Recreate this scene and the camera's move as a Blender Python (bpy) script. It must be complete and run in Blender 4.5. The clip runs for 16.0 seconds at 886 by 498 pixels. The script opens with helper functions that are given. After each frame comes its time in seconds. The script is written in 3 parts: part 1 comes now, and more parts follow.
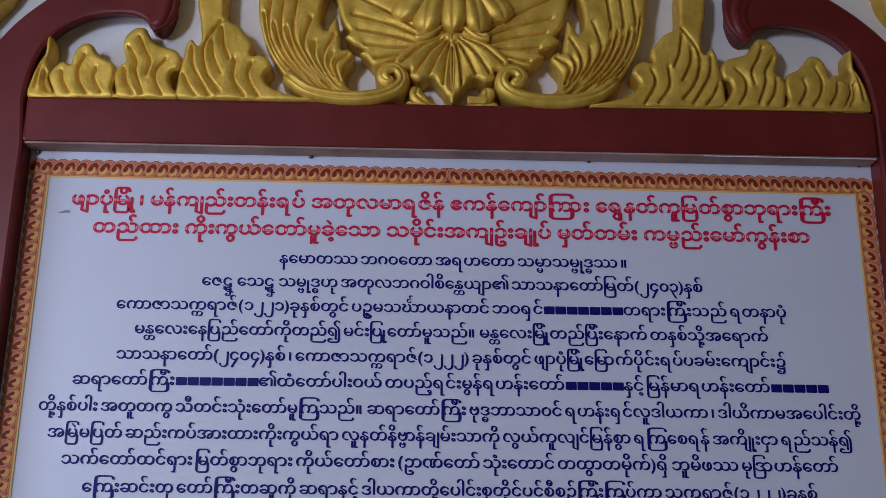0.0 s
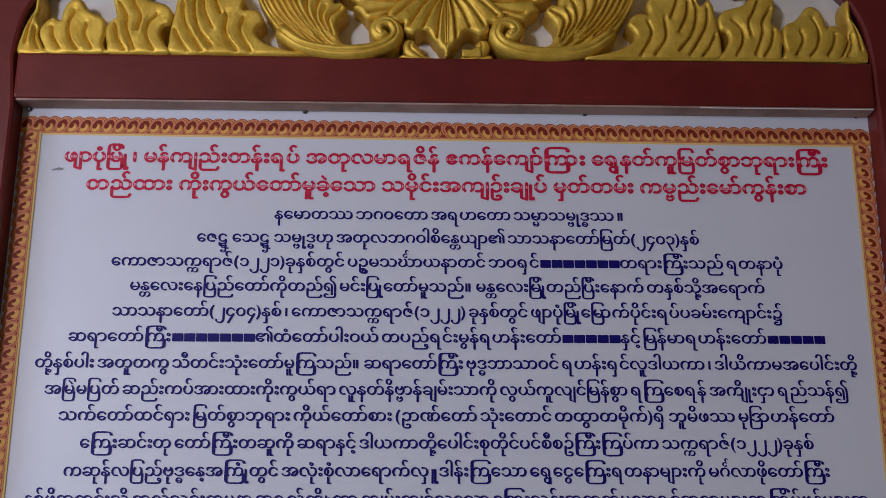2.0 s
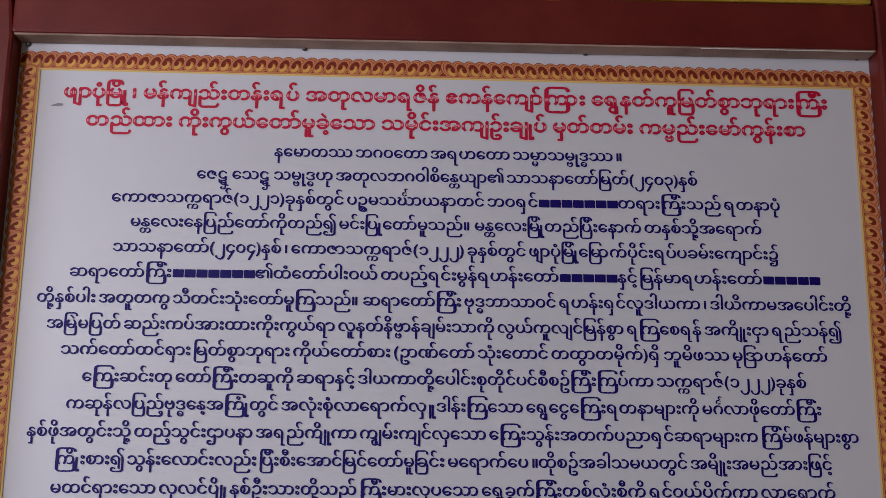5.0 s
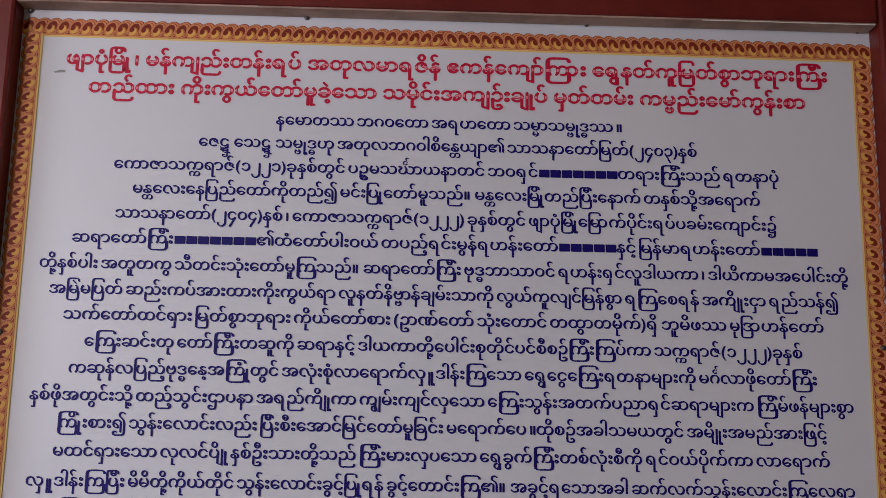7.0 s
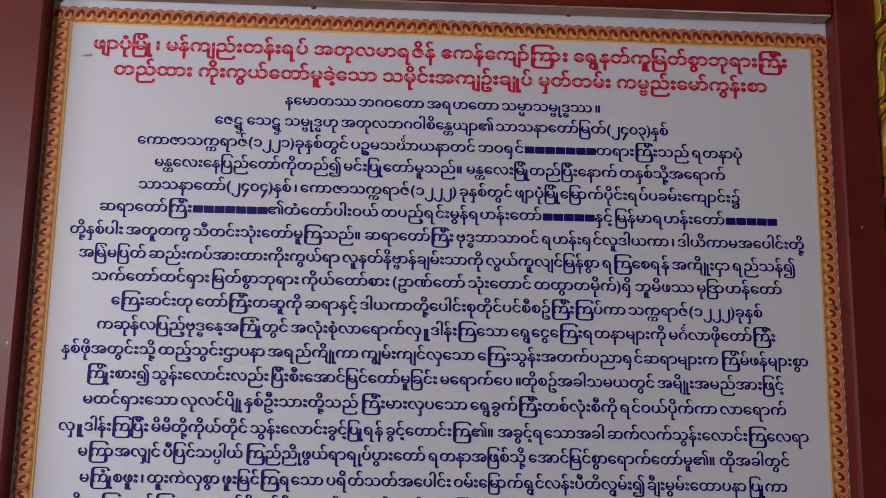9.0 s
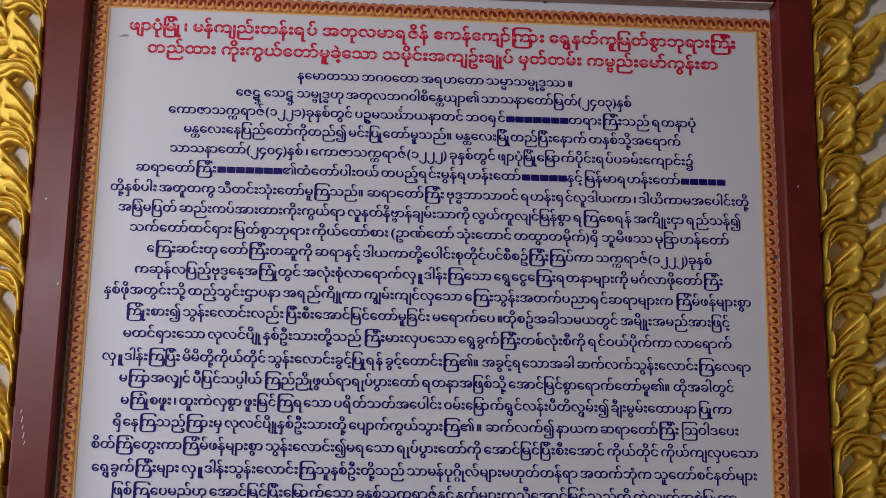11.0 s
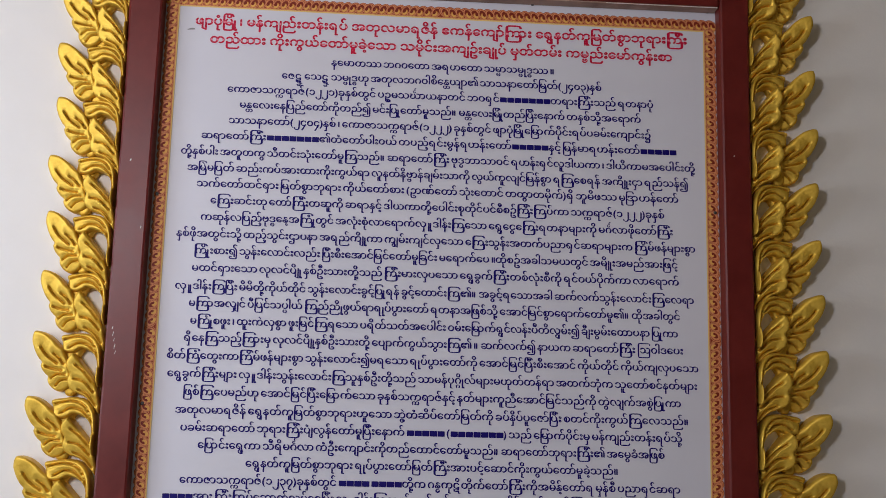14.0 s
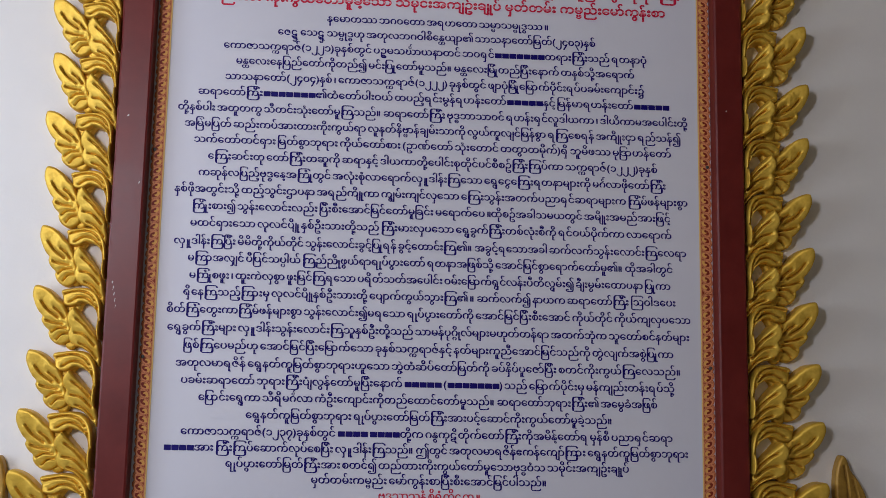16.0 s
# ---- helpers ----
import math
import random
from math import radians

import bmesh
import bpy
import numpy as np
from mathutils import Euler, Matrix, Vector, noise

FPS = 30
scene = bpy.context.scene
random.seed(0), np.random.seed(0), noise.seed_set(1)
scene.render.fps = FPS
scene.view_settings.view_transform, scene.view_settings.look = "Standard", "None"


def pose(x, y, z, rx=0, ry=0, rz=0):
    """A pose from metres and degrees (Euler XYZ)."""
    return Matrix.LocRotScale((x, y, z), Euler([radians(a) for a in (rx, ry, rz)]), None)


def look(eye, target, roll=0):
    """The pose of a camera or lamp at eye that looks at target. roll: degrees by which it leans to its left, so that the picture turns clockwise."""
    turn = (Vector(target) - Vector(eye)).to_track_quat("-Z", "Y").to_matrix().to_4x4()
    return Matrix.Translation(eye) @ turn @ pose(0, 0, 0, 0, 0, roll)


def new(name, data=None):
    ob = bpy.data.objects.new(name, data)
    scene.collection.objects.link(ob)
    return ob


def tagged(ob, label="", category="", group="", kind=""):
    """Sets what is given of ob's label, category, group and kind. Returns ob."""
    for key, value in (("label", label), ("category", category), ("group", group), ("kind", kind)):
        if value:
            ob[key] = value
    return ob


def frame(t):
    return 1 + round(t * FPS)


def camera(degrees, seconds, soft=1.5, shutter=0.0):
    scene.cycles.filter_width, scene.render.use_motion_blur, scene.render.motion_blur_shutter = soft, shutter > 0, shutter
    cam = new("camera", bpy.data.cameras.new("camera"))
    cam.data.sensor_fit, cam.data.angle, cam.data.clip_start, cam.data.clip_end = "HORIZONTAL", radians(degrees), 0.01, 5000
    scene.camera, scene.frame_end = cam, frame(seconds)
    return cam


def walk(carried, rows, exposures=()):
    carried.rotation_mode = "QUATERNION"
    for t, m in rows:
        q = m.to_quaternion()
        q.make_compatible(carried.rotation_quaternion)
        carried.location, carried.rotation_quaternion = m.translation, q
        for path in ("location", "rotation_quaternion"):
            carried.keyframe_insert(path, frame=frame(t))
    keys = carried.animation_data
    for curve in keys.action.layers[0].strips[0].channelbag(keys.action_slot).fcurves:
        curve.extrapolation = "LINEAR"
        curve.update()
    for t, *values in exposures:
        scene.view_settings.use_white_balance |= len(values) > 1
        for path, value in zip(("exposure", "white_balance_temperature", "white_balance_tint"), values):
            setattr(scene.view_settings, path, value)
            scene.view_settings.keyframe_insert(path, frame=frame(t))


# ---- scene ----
cam = camera(46.0, 16.0, 0.65)
PATH = [
    (0.0, (-0.0366, -1.4182, 1.8536), (-0.0189, -0.4578, 2.1315), 0.54),
    (0.5, (-0.0343, -1.4117, 1.8441), (-0.0124, -0.4491, 2.1143), 0.53),
    (1.0, (-0.0346, -1.4058, 1.8396), (-0.014, -0.4425, 2.1071), 0.4),
    (1.5, (-0.0339, -1.4059, 1.8369), (-0.0134, -0.4394, 2.0928), -0.0),
    (2.0, (-0.0354, -1.4076, 1.8344), (-0.014, -0.4396, 2.0843), 0.02),
    (2.5, (-0.0383, -1.4092, 1.8321), (-0.0203, -0.4402, 2.0784), 0.08),
    (3.0, (-0.0392, -1.4115, 1.831), (-0.0215, -0.4417, 2.0742), 0.09),
    (3.5, (-0.0384, -1.4123, 1.8299), (-0.0196, -0.4402, 2.0637), 0.27),
    (4.0, (-0.0361, -1.409, 1.8261), (-0.0129, -0.4337, 2.0459), 0.3),
    (6.5, (-0.0373, -1.4182, 1.8083), (-0.0151, -0.4365, 1.9976), 0.72),
    (7.0, (-0.0374, -1.4175, 1.8005), (-0.013, -0.4349, 1.9849), 0.89),
    (7.5, (-0.039, -1.439, 1.7881), (-0.0137, -0.4558, 1.9688), 0.86),
    (8.0, (-0.0406, -1.4696, 1.7725), (-0.0132, -0.4869, 1.9559), 0.77),
    (8.5, (-0.0433, -1.5077, 1.7539), (-0.0119, -0.5248, 1.9356), 0.79),
    (9.0, (-0.0461, -1.5524, 1.7325), (-0.0123, -0.5695, 1.9137), 0.91),
    (11.5, (-0.0554, -1.8389, 1.5974), (-0.0124, -0.8548, 1.7701), 0.94),
    (12.0, (-0.0599, -1.9054, 1.5668), (-0.018, -0.9212, 1.7393), 1.12),
    (12.5, (-0.0658, -1.9773, 1.5373), (-0.0245, -0.9934, 1.7112), 1.13),
    (13.0, (-0.0733, -2.0505, 1.5153), (-0.0287, -1.0665, 1.6877), 1.24),
    (13.5, (-0.0814, -2.1266, 1.4953), (-0.0359, -1.1418, 1.6633), 1.27),
    (14.0, (-0.089, -2.1947, 1.477), (-0.0428, -1.2093, 1.6408), 1.4),
    (14.5, (-0.095, -2.2247, 1.4659), (-0.0467, -1.2386, 1.6252), 1.29),
    (15.0, (-0.099, -2.2241, 1.4606), (-0.0474, -1.2368, 1.6107), 1.15),
    (15.5, (-0.1049, -2.2183, 1.4518), (-0.0492, -1.2298, 1.5927), 1.1),
    (16.0, (-0.1139, -2.2142, 1.4368), (-0.0523, -1.2255, 1.5736), 1.08),
]
from mathutils.geometry import delaunay_2d_cdt

EXPOSURES = [(0.0, -0.9, 5340.0, 25.0), (1.5, -0.83, 5800.0, 25.0), (4.0, -0.77, 6340.0, 25.0), (7.0, -0.79, 6700.0, 25.0), (9.0, -0.75, 6620.0, 25.0), (11.5, -0.69, 6600.0, 24.0), (13.2, -0.55, 6600.0, 23.5), (14.5, -0.56, 6430.0, 23.0), (16.0, -0.65, 6220.0, 23.0)]
walk(cam, [(t, look(eye, target, roll)) for t, eye, target, roll in PATH], EXPOSURES)

# ---- light: daylight from a near window in the left wall, a small high window behind and an added dim warm fill lamp ----
world = bpy.data.worlds.new("sky")
scene.world = world
world.use_nodes = True
wn = world.node_tree
sky = wn.nodes.new("ShaderNodeTexSky")
sky.sky_type, sky.sun_disc, sky.sun_elevation, sky.sun_rotation = "NISHITA", False, radians(48), radians(250)
wn.nodes["Background"].inputs["Strength"].default_value = 0.12
wn.links.new(sky.outputs[0], wn.nodes["Background"].inputs["Color"])


def area_lamp(name, eye, target, size_x, size_y, watts, color):
    data = bpy.data.lights.new(name, "AREA")
    data.shape, data.size, data.size_y, data.energy, data.color = "RECTANGLE", size_x, size_y, watts, color
    ob = new(name, data)
    ob.matrix_world = look(eye, target)
    return ob


LEFT, RIGHT, BACK, H = -2.05, 2.9, -3.2, 3.4
area_lamp("window_daylight", (LEFT - 0.02, -1.0, 1.8), (0.0, -1.0, 1.8), 0.8, 1.2, 30, (0.76, 0.9, 1.0))
area_lamp("high_window_daylight", (-1.75, BACK - 0.05, 2.4), (-1.75, 0.0, 2.4), 0.45, 0.6, 74, (0.95, 0.98, 1.0))
# invented fill behind the camera, evens out and warms the board from the front
area_lamp("front_fill", (-0.45, BACK - 0.05, 1.25), (-0.45, 0.0, 1.25), 1.3, 2.3, 2.0, (1.0, 0.82, 0.52))


# ---- materials ----
def mat(name, color, rough=0.6, metal=0.0, spec=0.5):
    m = bpy.data.materials.new(name)
    m.use_nodes = True
    p = m.node_tree.nodes["Principled BSDF"]
    p.inputs["Base Color"].default_value = (*color, 1)
    p.inputs["Roughness"].default_value = rough
    p.inputs["Metallic"].default_value = metal
    p.inputs["Specular IOR Level"].default_value = spec
    return m


def node(m, kind, **values):
    n = m.node_tree.nodes.new(kind)
    for key, value in values.items():
        n.inputs[key.replace("_", " ")].default_value = value
    return n


def wire(m, a, b):
    m.node_tree.links.new(a, b)


def mottle(m, colors, scale, detail=6.0, bump=0.0, bump_scale=None, rough=None, stops=(0.3, 0.7)):
    """Two-scale variation of colour, with fine relief and an uneven gloss, in object space."""
    p = m.node_tree.nodes["Principled BSDF"]
    co = node(m, "ShaderNodeTexCoord")
    big = node(m, "ShaderNodeTexNoise", Scale=scale, Detail=detail, Roughness=0.62)
    wire(m, co.outputs["Object"], big.inputs["Vector"])
    ramp = node(m, "ShaderNodeValToRGB")
    wire(m, big.outputs["Fac"], ramp.inputs["Fac"])
    e = ramp.color_ramp.elements
    e[0].position, e[1].position = stops
    e[0].color, e[1].color = (*colors[0], 1), (*colors[1], 1)
    wire(m, ramp.outputs["Color"], p.inputs["Base Color"])
    if bump:
        fine = node(m, "ShaderNodeTexNoise", Scale=bump_scale or scale * 8, Detail=4.0)
        wire(m, co.outputs["Object"], fine.inputs["Vector"])
        b = node(m, "ShaderNodeBump", Strength=bump, Distance=0.002)
        wire(m, fine.outputs["Fac"], b.inputs["Height"])
        wire(m, b.outputs["Normal"], p.inputs["Normal"])
    if rough:
        r = node(m, "ShaderNodeMapRange", To_Min=rough[0], To_Max=rough[1])
        wire(m, big.outputs["Fac"], r.inputs["Value"])
        wire(m, r.outputs["Result"], p.inputs["Roughness"])
    return m, ramp


WALL, _ = mottle(mat("white_wall_paint", (0.8, 0.8, 0.79), 0.65), [(0.74, 0.735, 0.7), (0.81, 0.805, 0.77)], 2.2, bump=0.12, bump_scale=160, rough=(0.55, 0.75))
# brown chosen to warm the fill that the unseen hall surfaces throw back
HALL, _ = mottle(mat("hall_bounce_tint", (0.36, 0.36, 0.36), 0.7), [(0.3, 0.245, 0.155), (0.37, 0.305, 0.2)], 2.0, bump=0.1, bump_scale=120)
pw = WALL.node_tree.nodes["Principled BSDF"]
base = pw.inputs["Base Color"].links[0].from_socket
co = node(WALL, "ShaderNodeTexCoord")
cells = node(WALL, "ShaderNodeTexVoronoi", Scale=9.0)
wire(WALL, co.outputs["Object"], cells.inputs["Vector"])
spot = node(WALL, "ShaderNodeMath")
spot.operation, spot.inputs[1].default_value = "LESS_THAN", 0.022
wire(WALL, cells.outputs["Distance"], spot.inputs[0])
mix = node(WALL, "ShaderNodeMix")
mix.data_type = "RGBA"
wire(WALL, spot.outputs[0], mix.inputs[0])
wire(WALL, base, mix.inputs[6])
mix.inputs[7].default_value = (0.3, 0.28, 0.26, 1)
wire(WALL, mix.outputs[2], pw.inputs["Base Color"])
FLOOR, _ = mottle(mat("floor_tile", (0.5, 0.47, 0.43), 0.3), [(0.42, 0.39, 0.35), (0.55, 0.52, 0.47)], 3.0, bump=0.05, rough=(0.2, 0.4))
RED, _ = mottle(mat("dark_red_gloss_paint", (0.12, 0.012, 0.012), 0.3, 0.0, 0.3), [(0.108, 0.011, 0.009), (0.155, 0.018, 0.014)], 14.0, bump=0.09, bump_scale=60, rough=(0.3, 0.46))
GOLD, _ = mottle(mat("gold_paint", (0.6, 0.4, 0.06), 0.45, 0.55), [(0.6, 0.36, 0.028), (0.84, 0.57, 0.08)], 38.0, bump=0.16, bump_scale=210, rough=(0.42, 0.56))
# darker brown copy of the gold: the unlit look of the corner leaves is in the colour
SHADED_GOLD, _ = mottle(mat("shaded_brown_gold_paint", (0.35, 0.19, 0.04), 0.45, 0.3), [(0.32, 0.17, 0.03), (0.55, 0.33, 0.05)], 30.0, bump=0.3, bump_scale=120, rough=(0.35, 0.5))
VINYL, _ = mottle(mat("printed_white_sheet", (0.76, 0.76, 0.78), 0.42, 0.0, 0.35), [(0.632, 0.645, 0.71), (0.672, 0.687, 0.745)], 3.0, bump=0.03, bump_scale=9, rough=(0.38, 0.5))
BLUE = mat("navy_print", (0.008, 0.004, 0.14), 0.5, 0.0, 0.15)
CRIMSON, _ = mottle(mat("crimson_print", (0.6, 0.01, 0.035), 0.5, 0.0, 0.25), [(0.5, 0.004, 0.035), (0.62, 0.008, 0.055)], 60.0)
PALE = mat("pale_print_highlight", (0.86, 0.25, 0.32), 0.5, 0.0, 0.25)
BROWN = mat("border_brown_print", (0.27, 0.035, 0.014), 0.55, 0.0, 0.2)
MAROON = mat("border_maroon_print", (0.21, 0.024, 0.012), 0.55, 0.0, 0.2)
ORANGE = mat("border_orange_print", (0.68, 0.26, 0.11), 0.55, 0.0, 0.2)
OCHRE = mat("border_ochre_print", (0.58, 0.2, 0.04), 0.55, 0.0, 0.2)
YELLOW = mat("border_yellow_print", (0.76, 0.41, 0.1), 0.55, 0.0, 0.2)
LINE = mat("border_line_print", (0.82, 0.58, 0.2), 0.55, 0.0, 0.2)
STEEL = mat("nail_steel", (0.12, 0.11, 0.11), 0.4, 0.8)
BARE, _ = mottle(mat("bare_stained_wood", (0.5, 0.4, 0.38), 0.6), [(0.2, 0.12, 0.085), (0.38, 0.26, 0.21)], 9.0, bump=0.1, bump_scale=80, rough=(0.5, 0.7), stops=(0.36, 0.56))
GREY = mat("grey_smudge", (0.25, 0.25, 0.26), 0.6)


# ---- building helpers ----
def mesh_of(name, bm, material, smooth=False):
    me = bpy.data.meshes.new(name)
    bm.to_mesh(me)
    bm.free()
    for m in material if isinstance(material, (list, tuple)) else [material]:
        me.materials.append(m)
    if smooth:
        me.polygons.foreach_set("use_smooth", [True] * len(me.polygons))
    return me


def part(name, bm, material, parent=None, label="", smooth=False):
    ob = new(name, mesh_of(name, bm, material, smooth))
    if parent:
        ob.parent = parent
    return tagged(ob, label)


def box(x0, x1, y0, y1, z0, z1, bevel=0.0, segments=2, bm=None):
    own = bmesh.new()
    bmesh.ops.create_cube(own, size=1)
    for v in own.verts:
        v.co = Vector((x0 if v.co.x < 0 else x1, y0 if v.co.y < 0 else y1, z0 if v.co.z < 0 else z1))
    if bevel:
        bmesh.ops.bevel(own, geom=own.edges[:], offset=bevel, segments=segments, affect="EDGES", profile=0.5)
    return own


def thing(name, label, category, place=(0, 0, 0), group="", kind=""):
    ob = new(name)
    ob.location = place
    return tagged(ob, label, category, group, kind)


# ---- room: all but the north wall is unseen, added to enclose and bounce the light ----
WALL_Y = 0.005
tagged(part("wall_north", box(LEFT - 0.15, RIGHT + 0.15, WALL_Y, WALL_Y + 0.15, 0, H), WALL), "white painted plaster wall behind the carved board", "wall", kind="structure")
tagged(part("wall_east", box(RIGHT, RIGHT + 0.15, BACK, WALL_Y, 0, H), HALL), "unseen side wall, warm brown to tint the bounced light", "wall", kind="structure")
tagged(part("floor", box(LEFT - 0.15, RIGHT + 0.15, BACK, WALL_Y + 0.15, -0.15, 0), FLOOR), "plain pale stone floor of the hall", "floor", kind="structure")
tagged(part("ceiling", box(LEFT - 0.15, RIGHT + 0.15, BACK - 0.15, WALL_Y + 0.15, H, H + 0.12), HALL), "unseen ceiling of the hall, warm brown to tint the bounced light", "ceiling", kind="structure")


def wall_with_opening(name, boxes, label):
    bm = bmesh.new()
    for b in boxes:
        piece = box(*b)
        me = bpy.data.meshes.new("piece")
        piece.to_mesh(me)
        piece.free()
        bm.from_mesh(me)
        bpy.data.meshes.remove(me)
    return tagged(part(name, bm, HALL), label, "wall", kind="structure")


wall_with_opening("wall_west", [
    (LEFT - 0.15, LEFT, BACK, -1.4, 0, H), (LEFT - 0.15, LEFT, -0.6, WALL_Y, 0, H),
    (LEFT - 0.15, LEFT, -1.4, -0.6, 0, 1.2), (LEFT - 0.15, LEFT, -1.4, -0.6, 2.4, H)], "unseen warm brown side wall with an open window")
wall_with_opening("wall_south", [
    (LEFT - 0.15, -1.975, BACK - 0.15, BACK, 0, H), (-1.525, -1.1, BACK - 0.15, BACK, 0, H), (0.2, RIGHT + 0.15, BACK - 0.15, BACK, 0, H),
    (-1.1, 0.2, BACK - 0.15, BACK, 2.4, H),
    (-1.975, -1.525, BACK - 0.15, BACK, 0, 2.1), (-1.975, -1.525, BACK - 0.15, BACK, 2.7, H)], "unseen warm brown wall with a small high window and an opening for the fill lamp")

# ---- printed sheet ----
PX0, PX1, PZ0, PZ1 = -0.612, 0.616, 1.14, 2.419
MID = 0.0045
SX0, SX1 = -0.636, 0.630
board = thing("notice_board", "white printed notice sheet with navy writing and an orange chain border", "notice board", (0, 0, 0))
bm = bmesh.new()
nx, nz = 24, 40
grid = [[bm.verts.new((SX0 + (SX1 - SX0) * i / nx, 0.00025 * math.sin(5 * i / nx) * math.sin(4 * j / nz), PZ0 + (PZ1 - PZ0) * j / nz)) for i in range(nx + 1)] for j in range(nz + 1)]
for j in range(nz):
    for i in range(nx):
        bm.faces.new((grid[j][i], grid[j][i + 1], grid[j + 1][i + 1], grid[j + 1][i]))
back = bmesh.ops.extrude_face_region(bm, geom=bm.faces[:])
for v in back["geom"]:
    if isinstance(v, bmesh.types.BMVert):
        v.co.y = 0.0045
bmesh.ops.recalc_face_normals(bm, faces=bm.faces[:])
part("sheet", bm, VINYL, board, smooth=False)
PRINT_Y = -0.0005


# ---- the printed chain border ----
def chain(name, length, count, width, to_place, flip_at=0.5, eye=1.0):
    """A printed border of overlapping loops. u runs along it (0 to length), v across it, 0 at the inner side."""
    bm = bmesh.new()

    def poly(points, index, lift):
        vs = [bm.verts.new(to_place(u, v) + Vector((0, -lift, 0))) for u, v in points]
        f = bm.faces.new(vs)
        f.material_index = index

    steps = 30
    for k in range(steps):
        a, b = length * k / steps, length * (k + 1) / steps
        poly([(a, 0), (b, 0), (b, 0.84 * width), (a, 0.84 * width)], 1, 0.0)
        poly([(a, -0.0028), (b, -0.0028), (b, 0.0), (a, 0.0)], 4, 0.0)
    p = length / count
    for k in range(count):
        c = (k + 0.5) * p
        s = 1 if c < length * flip_at else -1
        at = lambda a, b: (c + s * (a + 0.5 * (b - 0.5)) * p, b * width)
        up = 0.0002 + 0.000004 * (k if s > 0 else count - k)
        ring = lambda a0, b0, ra, rb, n=12: [at(a0 + ra * math.cos(i * math.tau / n), b0 + rb * math.sin(i * math.tau / n)) for i in range(n)]
        for index, (colour, a0, b0, ra, rb, n) in enumerate(((1, 0.0, 0.5, 0.74, 0.51, 14), (2, -0.03, 0.5, 0.68, 0.475, 14), (1, -0.06, 0.49, 0.57, 0.42, 14), (2, -0.08, 0.49, 0.53, 0.395, 14),
                                                             (5, -0.12, 0.48, 0.41, 0.34, 14), (0, -0.14, 0.33, 0.36, 0.26, 12), (3, -0.15, 0.31, 0.29, 0.21, 12), (5, -0.29, 0.43, 0.2, 0.15, 10))):
            k_eye = eye if colour in (5, 0) else 1.0
            poly(ring(a0, b0, ra * k_eye, rb * k_eye, n), colour, up + 0.0000005 * index)
    for k in range(steps):
        a, b = length * k / steps, length * (k + 1) / steps
        poly([(a, 0.0), (b, 0.0), (b, 0.07 * width), (a, 0.07 * width)], 2, 0.0008)
    return part(name, bm, [OCHRE, BROWN, ORANGE, YELLOW, LINE, MAROON], board, "printed orange and ochre chain border")


IX0, IX1, BW = -0.5775, 0.5865, 0.0255
SLANT = -0.0082
chain("printed_border", PX1 - PX0 - 0.014, 73, BW, lambda u, v: Vector((PX0 + 0.009 + u, PRINT_Y, 2.3602 + SLANT * (PX0 + u) + v)))
chain("printed_border", 1.205, 70, BW, lambda u, v: Vector((IX0 - v, PRINT_Y - 0.001, 1.16 + u)), 0.42, 0.78)
chain("printed_border", 1.195, 69, BW, lambda u, v: Vector((IX1 + v, PRINT_Y - 0.001, 1.16 + u)), 0.42, 0.78)
chain("printed_border", PX1 - PX0 - 0.07, 64, BW, lambda u, v: Vector((PX0 + 0.035 + u, PRINT_Y, 1.186 - v)))

# ---- writing: each letter is taken from the built-in font and set by hand ----
GLYPHS = {}


def glyph(ch, tailless=False, band=None):
    ch = chr(0x1025) if ch == chr(0x1009) else ch
    key = (ch, tailless, band)
    if key not in GLYPHS:
        c = bpy.data.curves.new("letter", "FONT")
        c.body, c.size, c.resolution_u = ch, 1.0, 3
        o = bpy.data.objects.new("letter", c)
        scene.collection.objects.link(o)
        me = bpy.data.meshes.new_from_object(o.evaluated_get(bpy.context.evaluated_depsgraph_get()))
        bpy.data.objects.remove(o)
        bpy.data.curves.remove(c)
        bm = bmesh.new()
        bm.from_mesh(me)
        bpy.data.meshes.remove(me)
        if tailless:
            bmesh.ops.bisect_plane(bm, geom=bm.verts[:] + bm.edges[:] + bm.faces[:], plane_co=(0, -0.02, 0), plane_no=(0, -1, 0), clear_outer=True)
        if band:
            for height, way in ((band[0], -1), (band[1], 1)):
                bmesh.ops.bisect_plane(bm, geom=bm.verts[:] + bm.edges[:] + bm.faces[:], plane_co=(0, height, 0), plane_no=(0, way, 0), clear_outer=True)
        bm.verts.index_update()
        co = np.array([v.co[:2] for v in bm.verts]) if bm.verts else np.zeros((0, 2))
        GLYPHS[key] = (co, [[v.index for v in f.verts] for f in bm.faces])
        bm.free()
    return GLYPHS[key]


AA, TALL_AA, I, II, U, UU, E, AI, DOT, AUK, COLON, VIRAMA, ASAT, YA, RA, WA, HA = (chr(c) for c in (
    0x102C, 0x102B, 0x102D, 0x102E, 0x102F, 0x1030, 0x1031, 0x1032, 0x1036, 0x1037, 0x1038, 0x1039, 0x103A, 0x103B, 0x103C, 0x103D, 0x103E))
MARKS = set((AA, TALL_AA, I, II, U, UU, E, AI, DOT, AUK, VIRAMA, ASAT, YA, RA, WA, HA))
NA, NGA = chr(0x1014), chr(0x1004)
DEEP = {chr(c) for c in (0x1008, 0x1009, 0x100A, 0x100B, 0x100C, 0x100D, 0x101B, 0x1020, 0x1025, 0x1026, 0x1029)}


